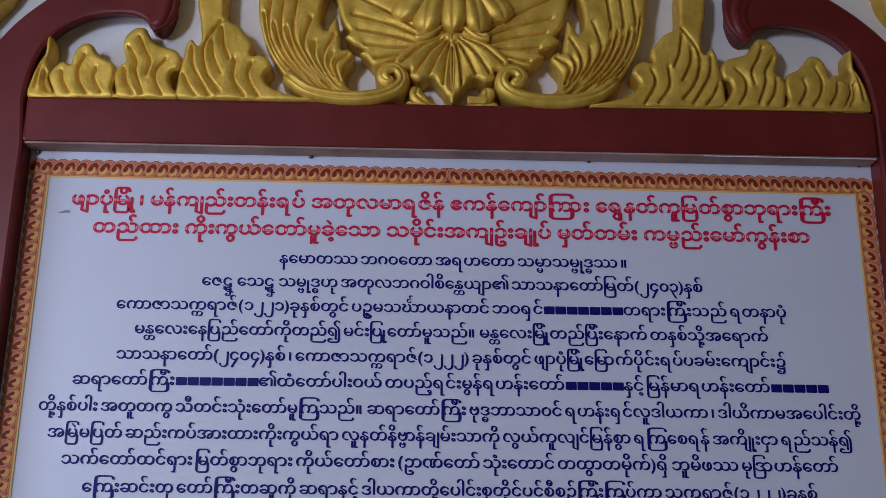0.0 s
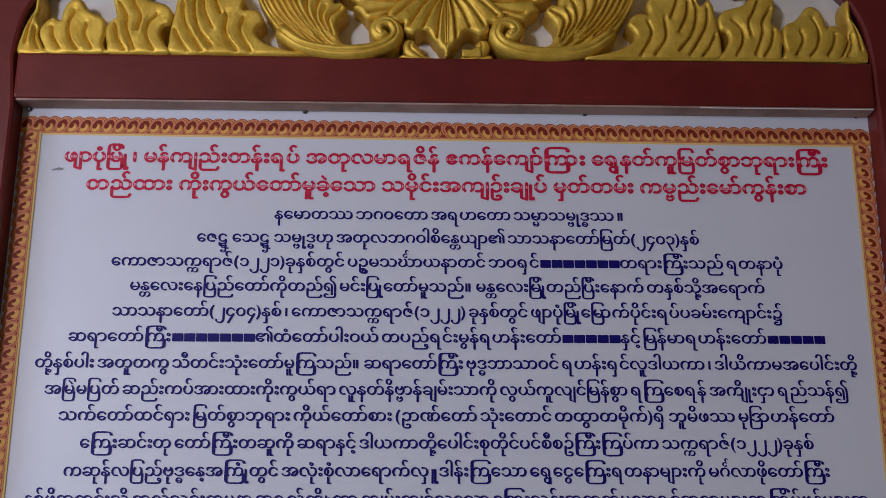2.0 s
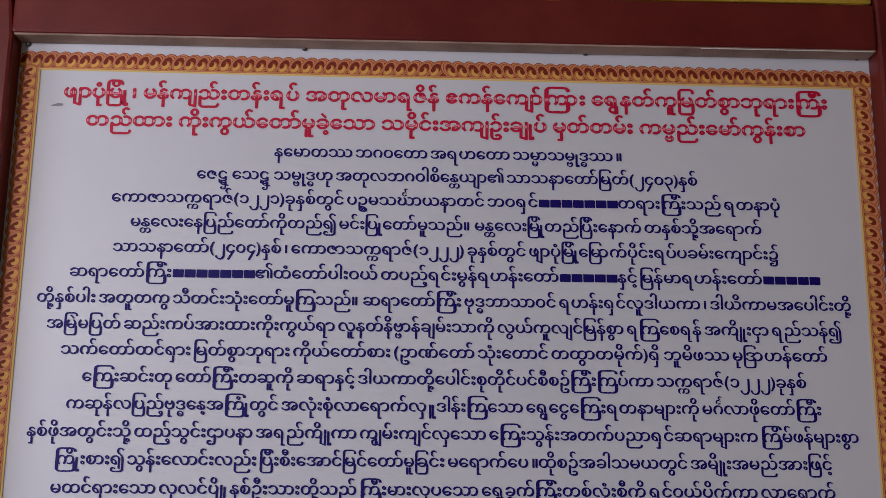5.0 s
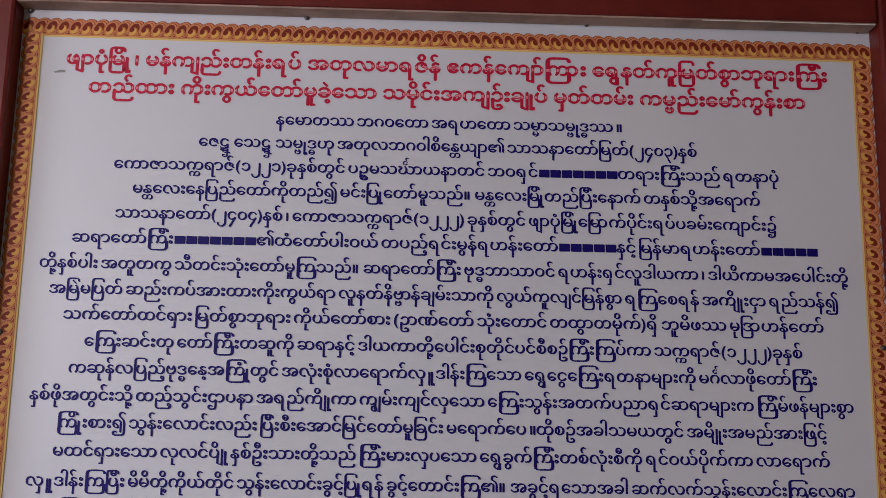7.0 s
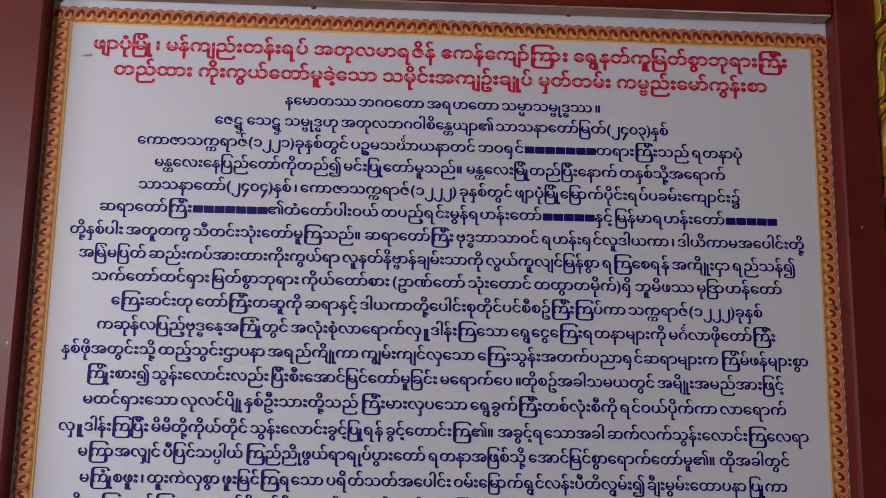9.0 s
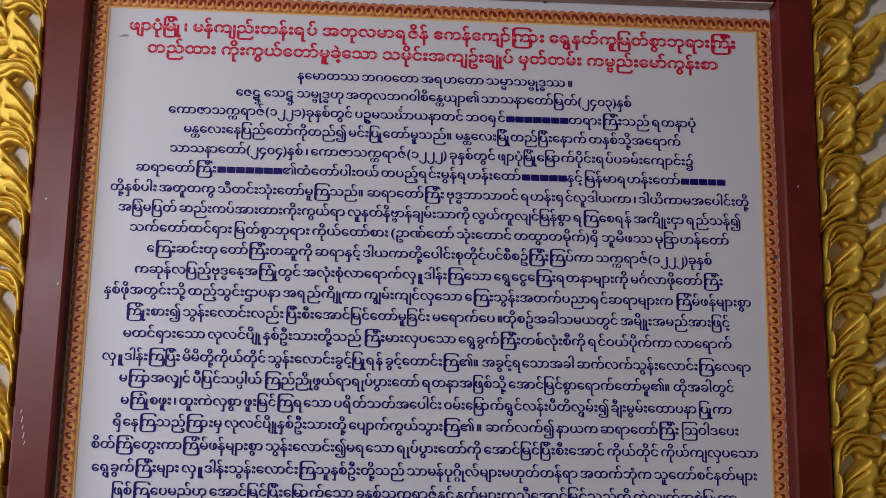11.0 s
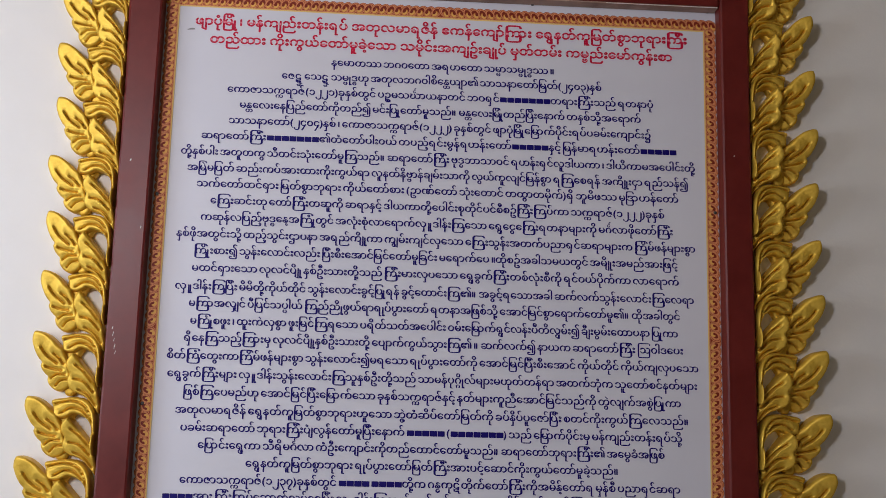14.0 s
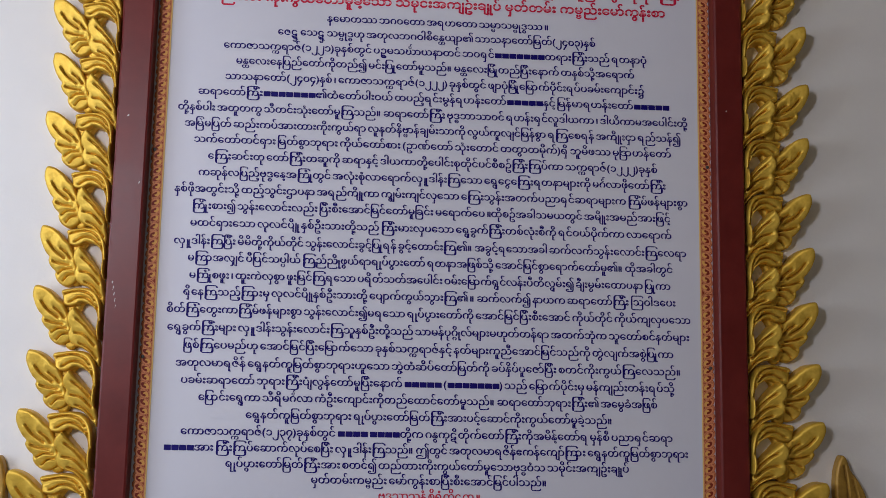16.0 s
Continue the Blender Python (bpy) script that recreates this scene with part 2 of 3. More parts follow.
def typeset(text, gap=0.15):
    """Lays out one line: a list of (letter, tailless, x, y, scale x, scale y), or (None, ...) for a plain bar; and the width."""
    out, pen, i = [], 0.0, 0
    while i < len(text):
        ch = text[i]
        if ch == " ":
            pen += gap if i == 0 or text[i - 1] != chr(0x104B) else gap + 0.14
            i += 1
            continue
        if ch == chr(0x104A):  # the small stop stands free
            out.append((ch, False, pen + 0.14, 0, 1, 1))
            pen += 0.42
            i += 1
            continue
        if ch == "#":
            out.append((None, False, pen + 0.08, 0.0, 0.62, 0.5))
            pen += 0.72
            i += 1
            continue
        kinzi = text[i:i + 3] == NGA + ASAT + VIRAMA
        if kinzi:
            i += 3
            ch = text[i]
        marks, stacked, j = [], [], i + 1
        while j < len(text) and text[j] in MARKS:
            if text[j] == VIRAMA and j + 1 < len(text):
                stacked.append(text[j + 1])
                j += 2
            else:
                marks.append(text[j])
                j += 1
        i = j
        co, _ = glyph(ch)
        width = co[:, 0].max() + 0.055
        if E in marks:
            e_co, _ = glyph(E)
            out.append((E, False, pen, 0, 1, 1))
            pen += e_co[:, 0].max() + 0.05
        if RA in marks:
            body_w = width + (0.04 if YA not in marks else 0.2)
            out.append((RA, False, pen - 0.04, 0, (body_w + 0.06) / 0.75, 1))
            pen += 0.13
        low = bool(stacked) or HA in marks or U in marks or UU in marks or WA in marks or AUK in marks
        out.append((ch, (ch == NA and low) or (ch == chr(0x101B) and (WA in marks or HA in marks)), pen, 0, 1, 1))
        base = pen
        pen += width
        for s in stacked:
            s_co, _ = glyph(s)
            k = 0.66
            out.append((s, s == NA, base + width / 2 - k * (s_co[:, 0].max() + 0.05) / 2, -0.43, k, k * 0.92))
        if kinzi:
            out.append((NGA, False, base + width * 0.28, 0.62, 0.5, 0.48))
            out.append((ASAT, False, base + width * 0.28 + 0.46, 0.52, 0.6, 0.6))
        if YA in marks:
            out.append((YA, False, pen, 0, 1, 1))
            pen += 0.23
        if WA in marks:
            out.append((WA, False, base + width - 0.02 if YA not in marks else pen - 0.1, 0.0, 1, 1))
        if HA in marks:
            out.append((HA, False, base + width + (0.16 if WA in marks else 0.06), 0.0, 1, 1))
        tall = ch in DEEP or YA in marks or RA in marks or HA in marks or bool(stacked)
        upper = base + width if RA not in marks else base + width
        for m in (I, II, AI, DOT):
            if m in marks:
                shift = 0.12 if m == DOT and I in marks else 0.0
                out.append((m, False, upper + shift - (0.03 if width < 0.7 else 0.06), 0, 1, 1))
        for m in (U, UU):
            if m in marks:
                if tall:
                    if HA in marks:
                        pen += 0.2
                    out.append((m, False, pen + 0.42, 0.52, 1, 2.05))
                    pen += 0.24 if m == U else 0.38
                else:
                    out.append((m, False, base + width - 0.04, 0, 1, 1))
        if AA in marks:
            out.append((AA, False, pen, 0, 1, 1))
            pen += 0.455
        if TALL_AA in marks:
            out.append((TALL_AA, False, pen, 0, 1, 1))
            pen += 0.26
        if ASAT in marks:
            out.append((ASAT, False, pen - (0.02 if TALL_AA not in marks else -0.16), 0, 1, 1))
        if AUK in marks:
            out.append((AUK, False, pen + (0.14 if low and not stacked else 0.02), 0, 1, 1))
        if RA in marks:
            pen += 0.05
    return out, pen


def text_line(text, x0, x1, z, size, material, label, band=None, gap=0.15):
    """One printed line between x0 and x1, with its baseline at z."""
    pieces, width = typeset(text, gap)
    verts, faces, count = [], [], 0
    sx = (x1 - x0) / (width - 0.1)
    for order, (ch, tailless, px, py, kx, ky) in enumerate(pieces):
        if ch is None:
            co, fs = np.array([(0, 0), (1, 0), (1, 1), (0, 1)], float), [[0, 1, 2, 3]]
        else:
            co, fs = glyph(ch, tailless, band)
            if not len(co):
                continue
        x = x0 + sx * (px - 0.05 + kx * co[:, 0])
        zz = z + size * (py + ky * co[:, 1])
        for n, (dx, dz) in enumerate(STROKES):
            verts.append(np.stack([x + dx * size, np.full(len(x), PRINT_Y - 0.00005 * n - 0.000012 * (order % 4) - (0.0004 if band else 0)), zz + dz * size], 1))
            faces += [[a + count for a in f] for f in fs]
            count += len(x)
    me = bpy.data.meshes.new("text_line")
    me.from_pydata(np.concatenate(verts).tolist(), [], faces)
    me.materials.append(material)
    ob = new("text_line", me)
    ob.parent = board
    return tagged(ob, label, kind="stuff")


STROKES = [(-0.028, 0.016), (0.028, -0.016), (0.0, 0.0)]
HEADING = [
    ("ဖျာပုံမြို့၊ မန်ကျည်းတန်းရပ် အတုလမာရဇိန် ဧကန်ကျော်ကြား ရွှေနတ်ကူမြတ်စွာဘုရားကြီး", -0.5385, 0.5468, 2.3225),
    ("တည်ထား ကိုးကွယ်တော်မူခဲ့သော သမိုင်းအကျဉ်းချုပ် မှတ်တမ်း ကမ္ဗည်းမော်ကွန်းစာ", -0.5046, 0.5129, 2.2815),
]
BODY = [
    ("နမောတဿ ဘဂဝတော အရဟတော သမ္မာသမ္ဗုဒ္ဓဿ ။", 0.2438),
    ("ဇေဋ္ဌ သေဋ္ဌ သမ္ဗုဒ္ဓဟု အတုလဘဂဝါစိန္တေယျာ၏ သာသနာတော်မြတ်(၂၄၀၃)နှစ်", 0.3501),
    ("ကောဇာသက္ကရာဇ်(၁၂၂၁)ခုနှစ်တွင် ပဉ္စမသင်္ဃာယနာတင် ဘဝရှင်#######တရားကြီးသည် ရတနာပုံ", 0.4655),
    ("မန္တလေးနေပြည်တော်ကိုတည်၍ မင်းပြုတော်မူသည်။ မန္တလေးမြို့တည်ပြီးနောက် တနှစ်သို့အရောက်", 0.4374),
    ("သာသနာတော်(၂၄၀၄)နှစ်၊ ကောဇာသက္ကရာဇ်(၁၂၂၂) ခုနှစ်တွင် ဖျာပုံမြို့မြောက်ပိုင်းရပ်ပခမ်းကျောင်း၌", 0.459),
    ("ဆရာတော်ကြီး#######၏ထံတော်ပါးဝယ် တပည့်ရင်းမွန်ရဟန်းတော်#####နှင့် မြန်မာရဟန်းတော်#####", 0.5151),
    ("တို့နှစ်ပါး အတူတကွ သီတင်းသုံးတော်မူကြသည်။ ဆရာတော်ကြီး ဗုဒ္ဓဘာသာဝင် ရဟန်းရှင်လူဒါယကာ၊ ဒါယိကာမအပေါင်းတို့", 0.5562),
    ("အမြဲမပြတ် ဆည်းကပ်အားထားကိုးကွယ်ရာ လူနတ်နိဗ္ဗာန်ချမ်းသာကို လွယ်ကူလျင်မြန်စွာ ရကြစေရန် အကျိုးငှာ ရည်သန်၍", 0.5402),
    ("သက်တော်ထင်ရှား မြတ်စွာဘုရား ကိုယ်တော်စား (ဉာဏ်တော် သုံးတောင် တထွာတမိုက်)ရှိ ဘူမိဖဿ မုဒြာဟန်တော်", 0.5185),
    ("ကြေးဆင်းတု တော်ကြီးတဆူကို ဆရာနှင့် ဒါယကာတို့ပေါင်းစုတိုင်ပင်စီစဉ်ကြီးကြပ်ကာ သက္ကရာဇ်(၁၂၂၂)ခုနှစ်", 0.4873),
    ("ကဆုန်လပြည့်ဗုဒ္ဓနေ့အကြုံတွင် အလုံးစုံလာရောက်လှူဒါန်းကြသော ရွှေငွေကြေးရတနာများကို မင်္ဂလာဖိုတော်ကြီး", 0.5056),
    ("နှစ်ဖိုအတွင်းသို့ ထည့်သွင်းဌာပနာ အရည်ကျိုကာ ကျွမ်းကျင်လှသော ကြေးသွန်းအတက်ပညာရှင်ဆရာများက ကြိမ်ဖန်များစွာ", 0.554),
    ("ကြိုးစား၍ သွန်းလောင်းလည်း ပြီးစီးအောင်မြင်တော်မူခြင်း မရောက်ပေ ။ထိုစဉ်အခါသမယတွင် အမျိုးအမည်အားဖြင့်", 0.5152),
    ("မထင်ရှားသော လုလင်ပျို နှစ်ဦးသားတို့သည် ကြီးမားလှပသော ရွှေခွက်ကြီးတစ်လုံးစီကို ရင်ဝယ်ပိုက်ကာ လာရောက်", 0.5175),
    ("လှူဒါန်းကြပြီး မိမိတို့ကိုယ်တိုင် သွန်းလောင်းခွင့်ပြုရန် ခွင့်တောင်းကြ၏။ အခွင့်ရသောအခါ ဆက်လက်သွန်းလောင်းကြလေရာ", 0.5495),
    ("မကြာအလျှင် ပီပြင်သပ္ပါယ် ကြည်ညိုဖွယ်ရာရုပ်ပွားတော် ရတနာအဖြစ်သို့ အောင်မြင်စွာရောက်တော်မူ၏။ ထိုအခါတွင်", 0.519),
    ("မကြုံစဖူး၊ ထူးကဲလှစွာ ဖူးမြင်ကြရသော ပရိတ်သတ်အပေါင်း ဝမ်းမြောက်ရွှင်လန်းပီတိလွှမ်း၍ ချီးမွမ်းထောပနာ ပြုကာ", 0.514),
    ("ရှိနေကြသည့်ကြားမှ လုလင်ပျိုနှစ်ဦးသားတို့ ပျောက်ကွယ်သွားကြ၏ ။ ဆက်လက်၍ နာယက ဆရာတော်ကြီး ဩဝါဒပေး", 0.5247),
    ("စိတ်ကြံတွေးကာကြိမ်ဖန်များစွာ သွန်းလောင်း၍မရသော ရုပ်ပွားတော်ကို အောင်မြင်ပြီးစီးအောင် ကိုယ်တိုင် ကိုယ်ကျလှပသော", 0.557),
    ("ရွှေခွက်ကြီးများ လှူဒါန်းသွန်းလောင်းကြသူနှစ်ဦးတို့သည် သာမန်ပုဂ္ဂိုလ်များမဟုတ်တန်ရာ အထက်ဘုံက သူတော်စင်နတ်များ", 0.5537),
    ("ဖြစ်ကြပေမည်ဟု အောင်မြင်ပြီးမြောက်သော ခုနှစ်သက္ကရာဇ်နှင့် နတ်များကူညီအောင်မြင်သည်ကို တွဲလျက်အစွဲပြုကာ", 0.5186),
    ("အတုလမာရဇိန် ရွှေနတ်ကူမြတ်စွာဘုရားဟူသော ဘွဲ့တံဆိပ်တော်မြတ်ကို ခပ်နှိပ်ပူဇော်ပြီး စတင်ကိုးကွယ်ကြလေသည်။", 0.5327),
    ("ပခမ်းဆရာတော် ဘုရားကြီးပျံလွန်တော်မူပြီးနောက် ##### (#######) သည် မြောက်ပိုင်းမှ မန်ကျည်းတန်းရပ်သို့", 0.52),
    ("ပြောင်းရွှေ့ကာ သီရိမင်္ဂလာ ကံဦးကျောင်းကိုတည်ထောင်တော်မူသည်။ ဆရာတော်ဘုရားကြီး၏ အမွေခံအဖြစ်", 0.4825),
    ("ရွှေနတ်ကူမြတ်စွာဘုရား ရုပ်ပွားတော်မြတ်ကြီးအားပင့်ဆောင်ကိုးကွယ်တော်မူခဲ့သည်။", 0.3836),
    ("ကောဇာသက္ကရာဇ်(၁၂၃၇)ခုနှစ်တွင် #### ####တို့က ဂန္ဓကုဋိတိုက်တော်ကြီးကိုအမိန့်တော်ရ မှန်စီ ပညာရှင်ဆရာ", 0.5149),
    ("####အား ကြီးကြပ်ဆောက်လုပ်စေပြီး လှူဒါန်းကြသည်။ ဤတွင် အတုလမာရဇိန်ဧကန်ကျော်ကြား ရွှေနတ်ကူမြတ်စွာဘုရား", 0.548),
    ("ရုပ်ပွားတော်မြတ်ကြီးအား စတင်၍ တည်ထားကိုးကွယ်တော်မူသောဗုဒ္ဓဝံသ သမိုင်းအကျဉ်းချုပ်", 0.4208),
    ("မှတ်တမ်းကမ္ဗည်း မော်ကွန်းစာပြီးစီးအောင်မြင်ပါသည်။", 0.2442),
]
BASELINES = [2.2402, 2.2064, 2.1718, 2.1372, 2.1017, 2.0665, 2.0306, 1.9952, 1.9603, 1.9243, 1.8881, 1.8518, 1.8157, 1.7788, 1.74,
             1.7042, 1.6674, 1.6315, 1.5947, 1.5575, 1.5205, 1.4835, 1.4479, 1.4132, 1.3781, 1.3433, 1.3106, 1.2782, 1.2476, 1.2161]
for k, (text, half) in enumerate(BODY):
    text_line(text, MID - half, MID + half, BASELINES[k], 0.0212, BLUE, "printed navy line of writing")
STROKES = [(-0.038, 0.0), (0.038, 0.0), (0.0, 0.034), (0.0, -0.034)]
for text, x0, x1, z in HEADING:
    text_line(text, x0, x1, z, 0.0262, CRIMSON, "printed crimson heading line", gap=0.27)
STROKES = [(0.0, 0.0)]
for text, x0, x1, z in HEADING:
    text_line(text, x0, x1, z, 0.0262, PALE, "pale highlight printed inside the crimson letters", (0.19, 0.35), 0.27)
STROKES = [(-0.02, 0.0), (0.02, 0.0)]
text_line("ဗုဒ္ဓသာသနံ စိရံတိဋ္ဌတု ။", -0.10, 0.11, BASELINES[29], 0.0235, CRIMSON, "printed crimson closing line")

part("printed_line", box(PX0 + 0.01, 0.24, PRINT_Y - 0.0004, PRINT_Y, 2.4035, 2.4041), CRIMSON, board, "thin dark pink printed line")

# nails along the top edge and down both sides
for x, z in [(-0.595, 2.4), (-0.203, 2.4), (0.2, 2.4), (0.595, 2.4), (-0.596, 1.94), (0.604, 1.94), (-0.596, 1.5), (0.604, 1.5)]:
    bm = bmesh.new()
    bmesh.ops.create_uvsphere(bm, u_segments=10, v_segments=6, radius=0.004)
    for v in bm.verts:
        v.co = Vector((v.co.x, v.co.y * 0.6, v.co.z))
    n = part("nail", bm, STEEL, None, smooth=True)
    n.location = (x, PRINT_Y - 0.0015, z + 0.0005)
    tagged(n, "small dark steel nail head holding the sheet", "nail", "nails round the sheet")

# ---- carved frame ----
frame_thing = thing("carved_frame", "dark red painted wooden frame of the notice board", "picture frame", (0, 0, 0))
FRONT, RAIL = -0.034, -0.035
for ob in (part("top_rail", box(-0.608, 0.612, RAIL, WALL_Y - 0.002, 2.4045, 2.4735, 0.005), RED, frame_thing),
           part("rail_underside", box(-0.604, 0.61, RAIL + 0.004, -0.001, 2.4022, 2.405), BARE, frame_thing, "pale unpainted underside of the rail"),
           part("paint_edge", box(0.36, 0.608, RAIL + 0.0032, RAIL + 0.0042, 2.4019, 2.4029), WALL, frame_thing, "thin white edge under the red rail")):
    ob.location, ob.rotation_euler = (-0.0084, 0, -0.0021), (0, radians(0.2), 0)  # the rail hangs a little low at one end
part("bottom_rail", box(-0.624, 0.614, RAIL, WALL_Y - 0.002, 1.075, 1.14, 0.005), RED, frame_thing)


# ---- carving: every lobe is a domed, tapering stroke with an incised vein, cut down to the wall ----
def spline(points, n):
    """A smooth curve through the points, n + 1 places on it."""
    pts = [Vector(p) for p in points]
    pts = [2 * pts[0] - pts[1], *pts, 2 * pts[-1] - pts[-2]]
    out, spans = [], len(pts) - 3
    for k in range(n + 1):
        t = min(k / n * spans, spans - 1e-6)
        i, f = int(t), t - int(t)
        a, b, c, d = pts[i:i + 4]
        out.append(0.5 * (2 * b + (c - a) * f + (2 * a - 5 * b + 4 * c - d) * f * f + (3 * b - a - 3 * c + d) * f ** 3))
    return out


ACROSS = (-1.0, -0.95, -0.8, -0.45, -0.16, -0.06, 0.06, 0.16, 0.45, 0.8, 0.95, 1.0)


def lobe(bm, points, width, front, height=0.008, base=0.5, tip=0.22, vein=0.35, lift=0.0, n=12):
    """points: (x, z) from the foot to the tip; width: half of the widest; front: how far its edge stands off the wall plane."""
    line = spline(points, n)
    rows = []
    for k, p in enumerate(line):
        s = k / n
        d = (line[min(k + 1, n)] - line[max(k - 1, 0)]).normalized()
        side = Vector((-d.y, d.x))
        w = base + (1 - base) * math.sin(min(1.0, s / 0.5) * math.pi / 2)
        if s > 1 - tip:
            w *= math.sqrt(max(0.0, 1 - ((s - 1 + tip) / tip) ** 2)) * 0.97 + 0.03
        w *= 1.12 * width * (1 + 0.05 * math.sin(9 * s + points[0][0] * 80))
        y0 = -0.62 * front - lift * math.sin(s * math.pi * 0.9)
        row = []
        for q in ACROSS:
            rise = height * (max(0.0, 1 - abs(q) ** 3.0) ** 0.5) * (0.5 + 0.5 * w / width) + height * 0.45 * q * (1 - s * 0.6)
            rise -= height * vein * 1.5 * math.exp(-(q / 0.11) ** 2) * (1 - 0.7 * s)
            x, z = p.x + side.x * q * w, p.y + side.y * q * w
            row.append(bm.verts.new((x, y0 - rise, z)))
        x, z = p.x + side.x * w, p.y + side.y * w
        row.append(bm.verts.new((x, WALL_Y - 0.001, z)))
        x, z = p.x - side.x * w, p.y - side.y * w
        row.insert(0, bm.verts.new((x, WALL_Y - 0.001, z)))
        rows.append(row)
    for a, b in zip(rows, rows[1:]):
        for i in range(len(a) - 1):
            bm.faces.new((a[i], a[i + 1], b[i + 1], b[i]))
    bm.faces.new(rows[-1])
    bm.faces.new(rows[0][::-1])


def carve(name, lobes, parent, label="", mirror=False, material=None):
    bm = bmesh.new()
    for points, width, front, *rest in lobes:
        lobe(bm, points, width, front, *rest)
    if mirror:
        for v in bm.verts:
            v.co.x = -v.co.x
    bmesh.ops.recalc_face_normals(bm, faces=bm.faces[:])
    return part(name, bm, material or GOLD, parent, label, smooth=True)


def closed(points, steps):
    pts = [Vector(p) for p in points]
    n, out = len(pts), []
    for i in range(n):
        a, b, c, d = pts[i - 1], pts[i], pts[(i + 1) % n], pts[(i + 2) % n]
        for k in range(steps):
            f = k / steps
            out.append(0.5 * (2 * b + (c - a) * f + (2 * a - 5 * b + 4 * c - d) * f * f + (3 * b - a - 3 * c + d) * f ** 3))
    return out


def distance_to(points, lines, loop=False):
    """The least distance of each point to a polyline or to any of several."""
    best = np.full(len(points), 1e9)
    for line in lines:
        line = np.array([tuple(p) for p in line])
        ends = np.roll(line, -1, 0) if loop else line[1:]
        for a, b in zip(line, ends):
            d = b - a
            t = np.clip(((points - a) @ d) / max(d @ d, 1e-12), 0, 1)
            best = np.minimum(best, np.hypot(*(points - a - t[:, None] * d).T))
    return best


def side_of(points, lines):
    """+1 or -1: the side of the nearest line on which each point lies, fading out past the line's ends."""
    best, side = np.full(len(points), 1e9), np.zeros(len(points))
    for line in lines:
        line = np.array([tuple(p) for p in line])
        for a, b in zip(line, line[1:]):
            d = b - a
            r = points - a
            t = np.clip((r @ d) / max(d @ d, 1e-12), 0, 1)
            off = np.hypot(*(r - t[:, None] * d).T)
            across = (d[0] * r[:, 1] - d[1] * r[:, 0]) / max(np.hypot(*d), 1e-9)
            near = off < best
            best[near] = off[near]
            side[near] = np.clip(across[near] / 0.0009, -1, 1) * np.minimum(1, (np.abs(across[near]) + 1e-5) / (off[near] + 1e-5))
    return side


